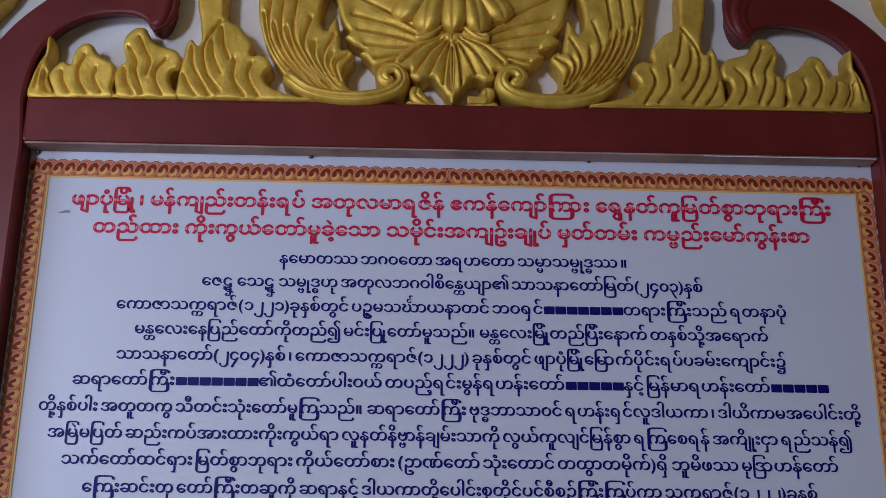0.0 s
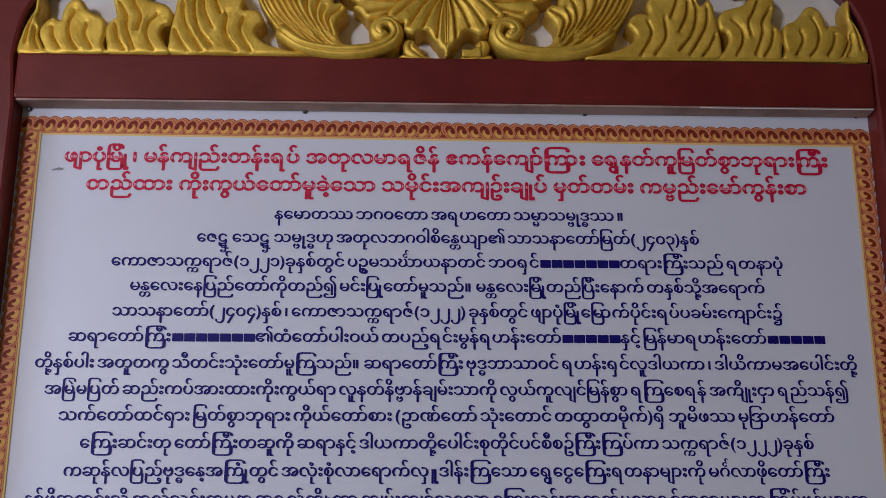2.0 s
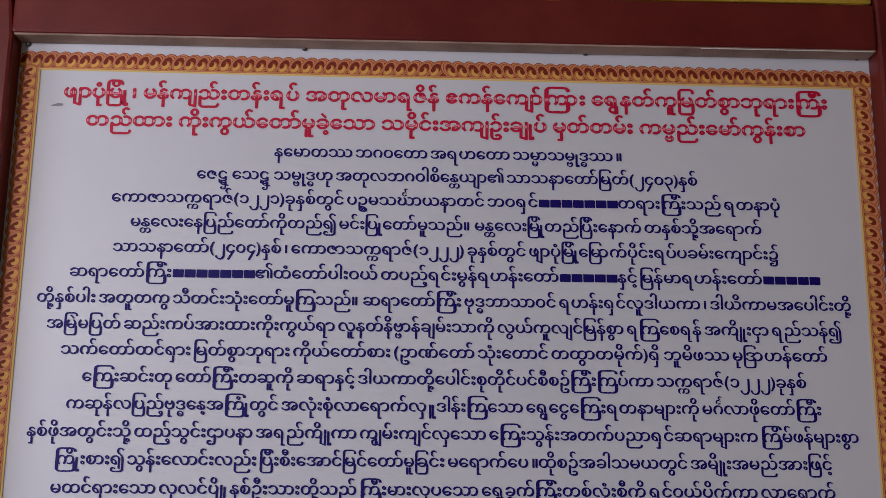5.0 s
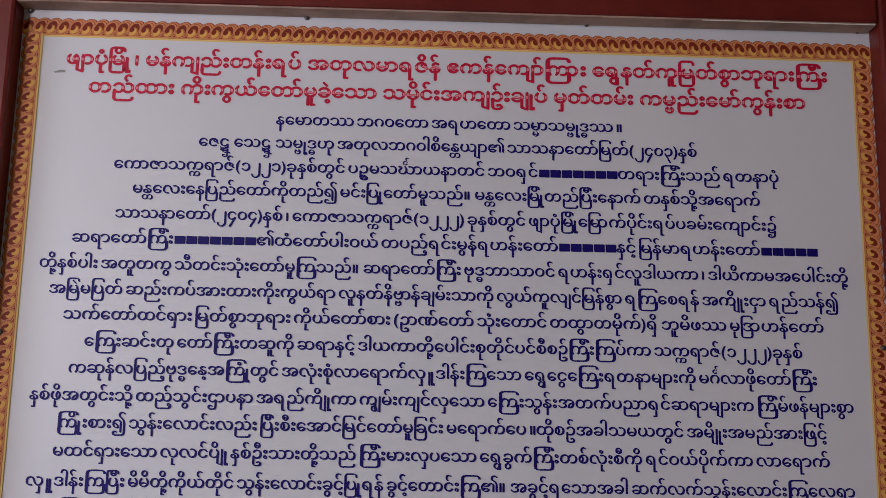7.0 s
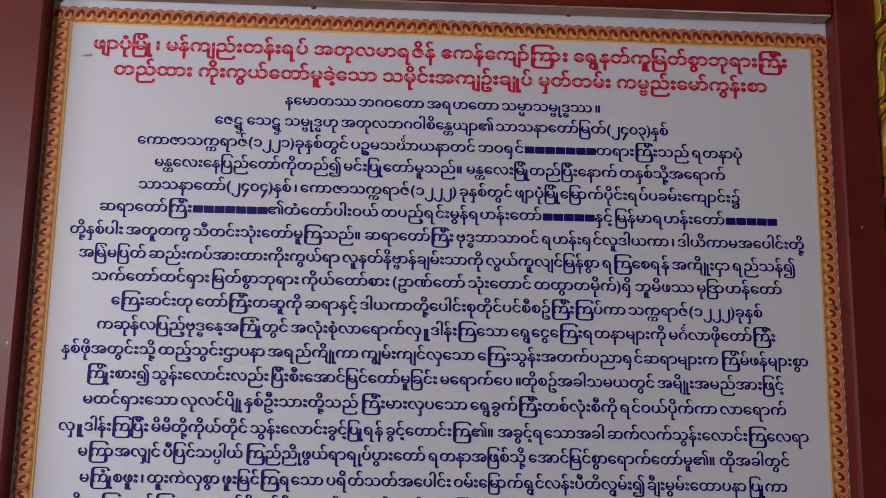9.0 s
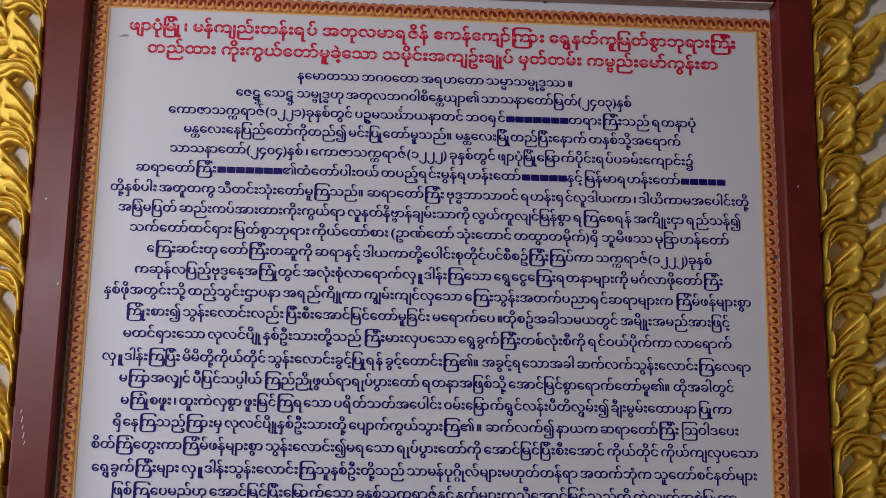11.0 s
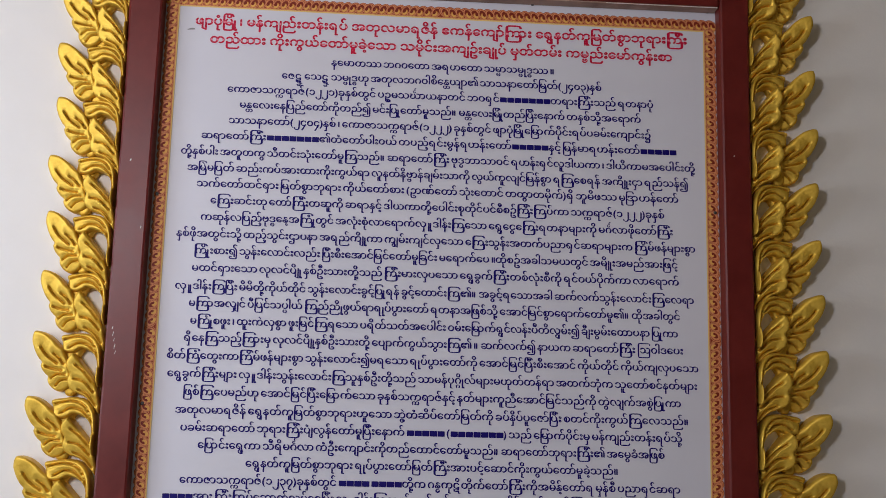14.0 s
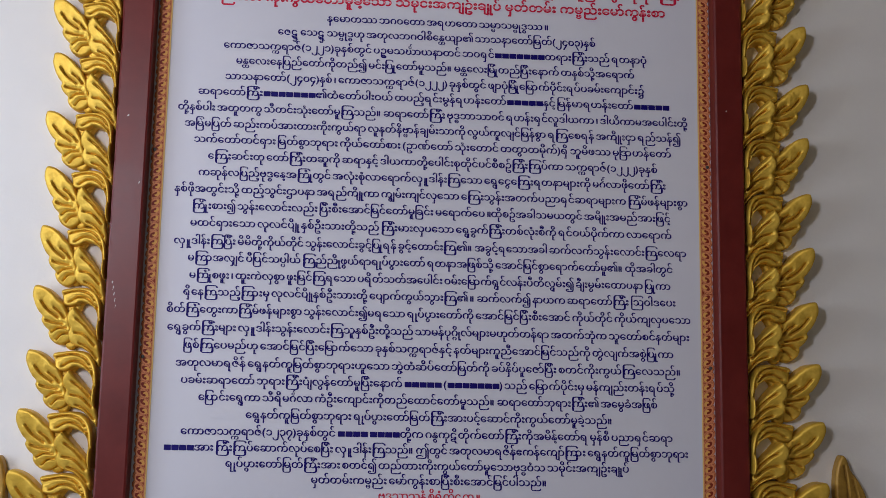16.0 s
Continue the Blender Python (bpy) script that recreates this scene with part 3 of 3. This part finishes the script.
def relief(name, outline, cuts, front, parent, label="", mirror=False, spacing=0.0017, dome=0.006, cut=0.006, lean=(0.0, 0.0)):
    """A carved leaf: a flat-domed blank cut to the outline, with narrow grooves along the cuts, standing off the wall."""
    edge = closed(outline, 5)
    lines = [spline(c, 10) for c in cuts]
    flat = np.array([tuple(p) for p in edge])
    lo, hi = flat.min(0), flat.max(0)
    gx, gz = np.meshgrid(np.arange(lo[0], hi[0], spacing), np.arange(lo[1], hi[1], spacing))
    gx = gx + (np.arange(gx.shape[0])[:, None] % 2) * spacing / 2
    grid_points = np.stack([gx.ravel(), gz.ravel()], 1)
    nxt = np.roll(flat, -1, 0)
    inside = np.zeros(len(grid_points), bool)
    for a, b in zip(flat, nxt):
        hit = (a[1] > grid_points[:, 1]) != (b[1] > grid_points[:, 1])
        inside ^= hit & (grid_points[:, 0] < (b[0] - a[0]) * (grid_points[:, 1] - a[1]) / (b[1] - a[1] + 1e-15) + a[0])
    grid_points = grid_points[inside]
    grid_points = grid_points[distance_to(grid_points, [edge], True) > spacing * 0.5]
    n = len(edge)
    rows = []
    for c in cuts:
        size = sum((a - b).length for a, b in zip(spline(c, 20), spline(c, 20)[1:]))
        run = spline(c, max(4, int(size / 0.0016)))
        for a, b in zip(run, run[1:]):
            d = (b - a).normalized()
            rows += [(a.x - d.y * o, a.y + d.x * o, abs(o)) for o in (-0.0026, -0.0013, 0.0, 0.0013, 0.0026)]
    fine = np.array(rows).reshape(-1, 3)
    reach = distance_to(fine[:, :2], lines)
    keep = (distance_to(fine[:, :2], [edge], True) > 0.0009) & (reach > fine[:, 2] * 0.8)
    hit_in = np.zeros(len(fine), bool)
    for a, b in zip(flat, nxt):
        hit = (a[1] > fine[:, 1]) != (b[1] > fine[:, 1])
        hit_in ^= hit & (fine[:, 0] < (b[0] - a[0]) * (fine[:, 1] - a[1]) / (b[1] - a[1] + 1e-15) + a[0])
    fine = fine[keep & hit_in][:, :2]
    grid_points = grid_points[distance_to(grid_points, lines) > 0.0036]
    every = [*edge, *[Vector(p) for p in grid_points.tolist()], *[Vector(p) for p in fine.tolist()]]
    made = delaunay_2d_cdt(every, [], [list(range(n))], 1, 1e-7)
    pts, tris = np.array([tuple(p) for p in made[0]]), made[2]
    d = distance_to(pts, [edge], True)
    g = distance_to(pts, lines) if lines else np.full(len(pts), 1.0)
    y = -0.62 * front - dome * (1 - np.exp(-d / 0.0017)) - cut * 0.2 * (1 - np.exp(-g / 0.006)) + cut * 1.5 * np.exp(-(g / 0.0012) ** 2) * np.minimum(1, d / 0.003)
    if lines:  # each tongue is pared down towards the next, and leaves a step along the cut
        y -= cut * 0.4 * side_of(pts, lines) * np.exp(-g / 0.0038) * np.minimum(1, d / 0.003)
    y -= lean[0] * (pts[:, 0] - pts[:, 0].mean()) + lean[1] * (pts[:, 1] - pts[:, 1].mean())
    y -= np.array([0.0006 * noise.noise((p[0] * 45, 0.0, p[1] * 45)) + 0.0002 * noise.noise((p[0] * 190, 3.0, p[1] * 190)) for p in pts])
    bm = bmesh.new()
    vs = [bm.verts.new((-p[0] if mirror else p[0], q, p[1])) for p, q in zip(pts, y)]
    rim = {}
    for t in tris:
        bm.faces.new([vs[k] for k in t])
    for e in [e for e in bm.edges if len(e.link_faces) == 1]:
        for v in e.verts:
            if v not in rim:
                rim[v] = (bm.verts.new(v.co), bm.verts.new((v.co.x, WALL_Y - 0.001, v.co.z)))
        a, b = e.verts
        bm.faces.new((rim[a][0], rim[b][0], rim[b][1], rim[a][1]))
    bmesh.ops.recalc_face_normals(bm, faces=bm.faces[:])
    return part(name, bm, GOLD, parent, label, smooth=True)


# one repeat of the side carving, on a drawing grid of 1.15 mm: x towards the post, y down from the tip of its outer leaf
def unit(points):
    return [((119.5 - 0.08 * (y - 5) - x) * 0.00115, (0.2 - y) * 0.00115) for x, y in points]


OUTER = unit(((-1, 0), (9, -1), (21, 4), (33, 14), (42, 25), (50, 32), (53, 42), (57, 52), (59, 64), (61, 76), (64, 88), (60, 97), (50, 104), (38, 107), (27, 102), (20, 94), (18, 86), (19, 80),
              (14, 75), (9, 68), (7, 60), (9, 54), (3, 46), (-3, 32), (-6, 16)))
OUTER_CUTS = [unit(c) for c in (((10, 28), (20, 43), (38, 57)), ((17, 63), (30, 67), (46, 70)), ((26, 84), (37, 77), (52, 77)), ((34, 97), (43, 88), (55, 86)), ((33, 40), (42, 47), (50, 58)))]
INNER = unit(((69, 36), (74, 40), (82, 51), (92, 65), (102, 81), (109, 101), (111, 121), (109, 138), (101, 128), (92, 115), (80, 106), (68, 102), (59, 94), (57, 82), (61, 71), (57, 61), (59, 47)))
INNER_CUTS = [unit(c) for c in (((74, 56), (87, 67), (100, 84)), ((70, 80), (86, 84), (102, 102)), ((76, 98), (92, 106), (104, 124)))]
CALYX = unit(((44, 6), (62, 2), (82, 0), (100, 5), (111, 20), (115, 41), (113, 71), (111, 98), (106, 82), (108, 56), (103, 40), (93, 32), (80, 29), (70, 34), (60, 36), (48, 33), (46, 19)))
CALYX_CUTS = [unit(c) for c in (((50, 13), (72, 7), (92, 11), (105, 27), (110, 60)), ((60, 28), (76, 19), (92, 22), (104, 34)))]
GROUND = unit(((46, 14), (66, 8), (84, 10), (86, 24), (79, 34), (72, 46), (66, 60), (64, 80), (70, 98), (60, 110), (48, 104), (44, 70)))
TIPS_LEFT = [2.505, 2.382, 2.2591, 2.1374, 2.0125, 1.8889, 1.7667, 1.64, 1.5098, 1.3852, 1.262]
TIPS_RIGHT = [2.502, 2.3797, 2.2554, 2.127, 2.0045, 1.8804, 1.7595, 1.6398, 1.5114, 1.3895, 1.266]
rng = random.Random(4)
for side, tips in ((-1, TIPS_LEFT), (1, TIPS_RIGHT)):
    strip = thing("side_carving", "gold painted carved wooden leaf strip beside the red post", "wood carving", (0, 0, 0), "side carvings of the frame")
    first = [relief("outer_leaf", OUTER, OUTER_CUTS, 0.014, strip, mirror=side < 0, spacing=0.0014, dome=0.0045, cut=0.006, lean=(-0.1 if side < 0 else 0.12, 0.1)),
             relief("inner_leaf", INNER, INNER_CUTS, 0.02, strip, mirror=side < 0, spacing=0.0014, dome=0.0045, cut=0.006, lean=(-0.08 if side < 0 else 0.15, 0.12)),
             relief("calyx", CALYX, CALYX_CUTS, 0.016, strip, mirror=side < 0, spacing=0.0014, cut=0.006, lean=(-0.05, -0.1)),
             relief("carved_ground", GROUND, [], 0.004, strip, mirror=side < 0, spacing=0.003, dome=0.003)]
    for k, z in enumerate(tips):
        grow = 1.0 + max(0.0, (1.7 - z)) * 0.36
        for ob in first:
            o = ob if k == 0 else new(ob.name.split(".")[0], ob.data)
            o.parent = strip
            o.location = (side * (0.6755 if side < 0 else 0.677) + side * 0.004 * (2.5 - z), 0, z)
            o.scale = (grow * rng.uniform(0.97, 1.03), (1.65 if side < 0 else 1.9) * rng.uniform(0.94, 1.06), rng.uniform(0.97, 1.03))
            o.rotation_euler = (0, radians(rng.uniform(-1.5, 1.5)), 0)

    # the strip goes on round the shoulder
    for x, z, turn in ((0.668, 2.60, 14), (0.625, 2.672, 38), (0.55, 2.73, 58)):
        for ob in first:
            o = new(ob.name.split(".")[0], ob.data)
            o.parent = strip
            o.location, o.rotation_euler, o.scale = (side * x, 0, z), (0, radians(-side * turn), 0), (1, 1.75, 1)

# the larger leaves low down, outside the strips
LOW = ((-0.002, 0.0), (0.010, -0.002), (0.020, -0.028), (0.036, -0.05), (0.052, -0.085), (0.056, -0.14), (0.042, -0.2), (0.0, -0.205), (-0.014, -0.11), (-0.014, -0.04))
LOW_CUTS = (((0.006, -0.02), (0.012, -0.08), (0.008, -0.16)), ((0.024, -0.048), (0.034, -0.10), (0.03, -0.17)))
for side, x, z in ((-1, 0.866, 1.292), (1, 0.880, 1.318)):
    low = thing("corner_carving", "brownish gold carved wooden leaf on the white wall, its shade in the colour", "wood carving", (side * x, 0, z), "corner carvings of the frame")
    leaf = relief("leaf", LOW, LOW_CUTS, 0.02, low, mirror=side < 0)
    # the brown gold carries this leaf's shade
    leaf.data.materials[0] = SHADED_GOLD

# ---- crest: drawn on the left half in units of 0.82 mm from the middle of the rail, and mirrored ----
def crest(points):
    return tuple(((x - 797) * 0.000822, 2.472 + (176 + (x - 45) * 0.0133 - y) * 0.00086) for x, y in points)


U0 = 0.000822
PROUD = 0.031
CREST = {
    "scroll_end": [
        (((505, 138), (545, 166), (600, 178), (655, 177), (696, 164), (711, 144), (701, 124), (682, 124), (673, 138), (684, 148), (692, 140)), 11, 0.024, 0.010, 0.9, 0.06, 0.2, 0.0, 34)],
    "flower_petal": [
        (((797, -64), (742, -20), (714, 12), (704, 36)), 24, 0.030, 0.014, 0.5, 0.4, 0.15), (((797, -64), (764, -12), (752, 28), (748, 60)), 24, 0.033, 0.015, 0.5, 0.4, 0.15),
        (((797, -75), (730, -60), (700, -40), (676, -14)), 20, 0.028, 0.012, 0.5, 0.4, 0.15), (((780, 40), (756, 58), (742, 64), (730, 62)), 10, 0.028)],
    "foot_leaf": [
        (((760, 186), (744, 176), (734, 166), (738, 152)), 12, 0.008), (((780, 188), (752, 186), (730, 186), (716, 182)), 7, 0.008)],
}
top = thing("crest_carving", "gold painted carved wooden crest of curling acanthus leaves above the rail", "wood carving", (0, 0, 0))
for name, lobes in CREST.items():
    drawn = [(crest(p), w * U0, front + PROUD, *rest) for p, w, front, *rest in lobes]
    carve(name, drawn, top)
    carve(name, drawn, top, mirror=True)
RELIEFS = {
    "corner_leaf": (((58, 176), (60, 140), (68, 116), (78, 94), (79, 70), (84, 60), (89, 76), (88, 96), (85, 108), (90, 126), (88, 142), (98, 162), (112, 178)),
                    (((80, 98), (72, 125), (68, 156)), ((84, 130), (84, 148), (92, 166))), 0.014),
    "low_leaf": (((90, 136), (100, 118), (113, 110), (125, 115), (128, 98), (136, 83), (150, 76), (162, 82), (168, 94), (182, 104), (200, 114), (206, 136), (202, 158), (206, 177), (160, 178), (112, 178), (98, 158)),
                 (((113, 128), (116, 146), (128, 166)), ((151, 100), (141, 124), (145, 149), (158, 168)), ((173, 124), (170, 142), (183, 166))), 0.015),
    "middle_leaf": (((204, 134), (212, 118), (221, 111), (218, 95), (214, 75), (222, 57), (238, 47), (252, 50), (259, 64), (273, 78), (292, 84), (308, 90), (319, 106), (316, 124), (304, 130), (301, 144), (308, 160), (320, 178), (270, 179), (216, 178), (208, 158)),
                    (((244, 66), (254, 89), (265, 110), (261, 134)), ((226, 84), (241, 110), (241, 130), (256, 168)), ((222, 124), (227, 149), (240, 170)), ((294, 108), (279, 124), (277, 147), (290, 170))), 0.017),
    "tall_leaf": (((317, 130), (322, 102), (325, 80), (334, 69), (345, 80), (351, 68), (346, 30), (340, 0), (342, -50), (384, -50), (389, 5), (393, 30), (416, 45), (428, 58), (443, 80), (441, 98), (458, 98), (472, 106), (478, 120), (468, 132), (466, 142), (478, 156), (505, 168), (556, 182),
                   (480, 183), (400, 181), (322, 179), (315, 154)),
                  (((386, 36), (368, 60), (356, 89), (365, 131), (390, 164)), ((387, 46), (392, 78), (402, 104)), ((337, 84), (340, 117), (355, 145), (372, 172)), ((372, 74), (374, 99), (389, 130)),
                   ((414, 108), (413, 142), (433, 172)), ((444, 114), (438, 138), (458, 174)), ((325, 134), (336, 156), (348, 172))), 0.018),
    "scroll_leaf": (((449, -60), (449, 0), (453, 34), (464, 74), (486, 113), (508, 142), (538, 168), (570, 181), (620, 185), (650, 180), (640, 168), (616, 160), (606, 140), (607, 122), (619, 108), (622, 97), (611, 87), (600, 88), (598, 72), (594, 46), (590, 28), (580, 40), (572, 52), (562, 38), (562, 10), (566, -60)),
                    (((476, -40), (469, 39), (484, 87), (513, 126), (556, 164)), ((498, -40), (491, 44), (508, 92), (537, 131), (580, 168)), ((522, -30), (513, 49), (532, 97), (557, 131), (600, 170)),
                     ((546, 30), (533, 78), (552, 117), (584, 154)), ((588, 62), (571, 92), (571, 121), (597, 154)), ((612, 100), (591, 117), (600, 148)), ((460, 20), (473, 76), (498, 118), (536, 156))), 0.022),
    "wing_leaf": (((590, -40), (588, -14), (594, 18), (603, 40), (613, 54), (606, 63), (620, 76), (640, 86), (633, 94), (646, 103), (660, 117), (682, 112), (702, 102), (728, 90), (752, 76), (782, 60), (784, -40)),
                  (((745, 56), (680, 16), (618, -16)), ((745, 66), (690, 42), (618, 22)), ((738, 76), (690, 62), (628, 50)), ((728, 84), (690, 83), (642, 78)), ((712, 95), (690, 99), (660, 104))), 0.016),
    "palmette": (((800, 62), (760, 65), (730, 75), (711, 89), (697, 104), (695, 118), (708, 127), (722, 125), (723, 138), (738, 146), (753, 139), (765, 141), (773, 152), (779, 158), (785, 168), (791, 174), (800, 178)),
                 (((784, 70), (758, 92), (732, 130)), ((788, 75), (772, 100), (757, 132)), ((776, 68), (743, 82), (708, 112)), ((793, 75), (785, 110), (781, 152)), ((797, 84), (796, 125), (796, 160))), 0.024),
}
def between(cuts):
    """A shorter cut between each two neighbours that lie close together."""
    out = list(cuts)
    for a, b in zip(cuts, cuts[1:]):
        pa, pb = spline(a, 20), spline(b, 20)
        middle = [(pa[k] + pb[k]) / 2 for k in (5, 9, 13, 17)]
        if 9 < (pa[10] - pb[10]).length < 34:
            out.append(tuple((p.x, p.y) for p in middle))
    return out


for name, (outline, cuts, front) in RELIEFS.items():
    if name == "scroll_leaf":
        cuts = between(cuts)
    for flip in (False, True):
        relief(name, crest(outline), [crest(c) for c in cuts], front + PROUD, top, mirror=flip)
carve("flower_petal", [(crest(((797, -69), (797, -30), (797, 18), (797, 60))), 25 * U0, 0.036 + PROUD, 0.016, 0.5, 0.4, 0.15)], top)
part("base_strip", box(-0.6, -0.2, -0.034, WALL_Y - 0.001, 2.4735, 2.4795, 0.002), GOLD, top)
part("base_strip", box(0.2, 0.608, -0.034, WALL_Y - 0.001, 2.4705, 2.4765, 0.002), GOLD, top)
part("foot_block", box(0.022, 0.05, -0.036, WALL_Y, 2.4725, 2.484, 0.002), GOLD, top)

# ---- the red shoulders that sweep up from the posts and end in a hook ----
def prism(name, outline, front, edge, mirror, parent, label=""):
    """An outline in x and z, cut through the depth, with a rounded front edge."""
    n = len(outline)
    area = sum(outline[i].x * outline[(i + 1) % n].y - outline[(i + 1) % n].x * outline[i].y for i in range(n))
    inward = []
    for i in range(n):
        d = (outline[(i + 1) % n] - outline[i - 1]).normalized()
        inward.append(Vector((-d.y, d.x)) * (1 if area > 0 else -1))
    bm = bmesh.new()
    rings = []
    for inset, y in ((0.013, WALL_Y - 0.001), (0, front + edge), (edge * 0.3, front + edge * 0.3), (edge, front)):
        rings.append([bm.verts.new((p.x + q.x * k, y, p.y + q.y * k)) for p, q, k in ((p, q, inset * (1 if inset < 0.01 else min(1, max(0, (p.y - 2.49) / 0.03)))) for p, q in zip(outline, inward))])
    for a, b in zip(rings, rings[1:]):
        for i in range(n):
            bm.faces.new((a[i], a[(i + 1) % n], b[(i + 1) % n], b[i]))
    for ring in (rings[0], rings[-1]):
        flat, _, tris, *_ = delaunay_2d_cdt([Vector((v.co.x, v.co.z)) for v in ring], [], [list(range(n))], 1, 1e-7)
        cap = [bm.verts.new((p.x, ring[0].co.y, p.y)) for p in flat]
        for t in tris:
            bm.faces.new([cap[k] for k in t])
    bmesh.ops.remove_doubles(bm, verts=bm.verts[:], dist=1e-6)
    if mirror:
        for v in bm.verts:
            v.co.x = -v.co.x
    bmesh.ops.recalc_face_normals(bm, faces=bm.faces[:])
    return part(name, bm, RED, parent, label)


def post(mirror):
    inner = spline(crest(((52, 178), (58, 130), (72, 88), (100, 52), (137, 30), (178, 21), (222, 21), (247, 31), (259, 47))), 26)
    hook = spline(crest(((259, 47), (267, 53), (288, 42), (304, 16), (306, -30), (286, -70), (240, -90))), 16)
    outer = spline(crest(((200, -88), (120, -40), (62, 0), (12, 48), (-18, 100), (-30, 178))), 18)
    lean, x_in, x_out = (0.0, -0.613, -0.676) if mirror else (0.002, -0.605, -0.673)
    foot = [Vector((x_out, z)) for z in (2.2, 1.8, 1.4, 1.06)] + [Vector((x_in - lean * (2.4 - z), z)) for z in (1.06, 1.4, 1.8, 2.2, 2.4)]
    prism("post", [*inner, *hook[1:], *outer, *foot], FRONT, 0.005, mirror, frame_thing)
    roll = [(crest(((190, -60), (250, -40), (276, -10), (272, 26), (256, 40))), 16 * U0, (-FRONT - 0.004) / 0.62, 0.007, 0.6, 0.2, 0.1)]
    carve("hook_roll", roll, frame_thing, mirror=mirror, material=RED)


post(False)
post(True)

# small printed smudge under the heading
bm = bmesh.new()
bm.faces.new([bm.verts.new((x, PRINT_Y - 0.0002, z)) for x, z in ((-0.557, 2.3095), (-0.5535, 2.3085), (-0.5395, 2.3095), (-0.5395, 2.3125), (-0.546, 2.3132))])
part("smudge", bm, GREY, board, "small grey scuff mark")

# white paint chips on the post
for x, z, w, h in (*[(-0.659 + 0.0022 * k, 1.652 - 0.0125 * k, 0.0006, 0.006 + 0.003 * (k % 2)) for k in range(5)], (-0.648, 2.005, 0.0016, 0.004), (-0.617, 1.862, 0.001, 0.005), (0.638, 2.06, 0.001, 0.003)):
    bm = bmesh.new()
    bm.faces.new([bm.verts.new((x + a * w + b * 0.0015, FRONT - 0.0006, z + b * h)) for a, b in ((-1, -0.5), (0.6, -0.6), (1, 0.4), (-0.5, 0.5))])
    part("paint_chip", bm, WALL, frame_thing, "small white chip in the red paint")
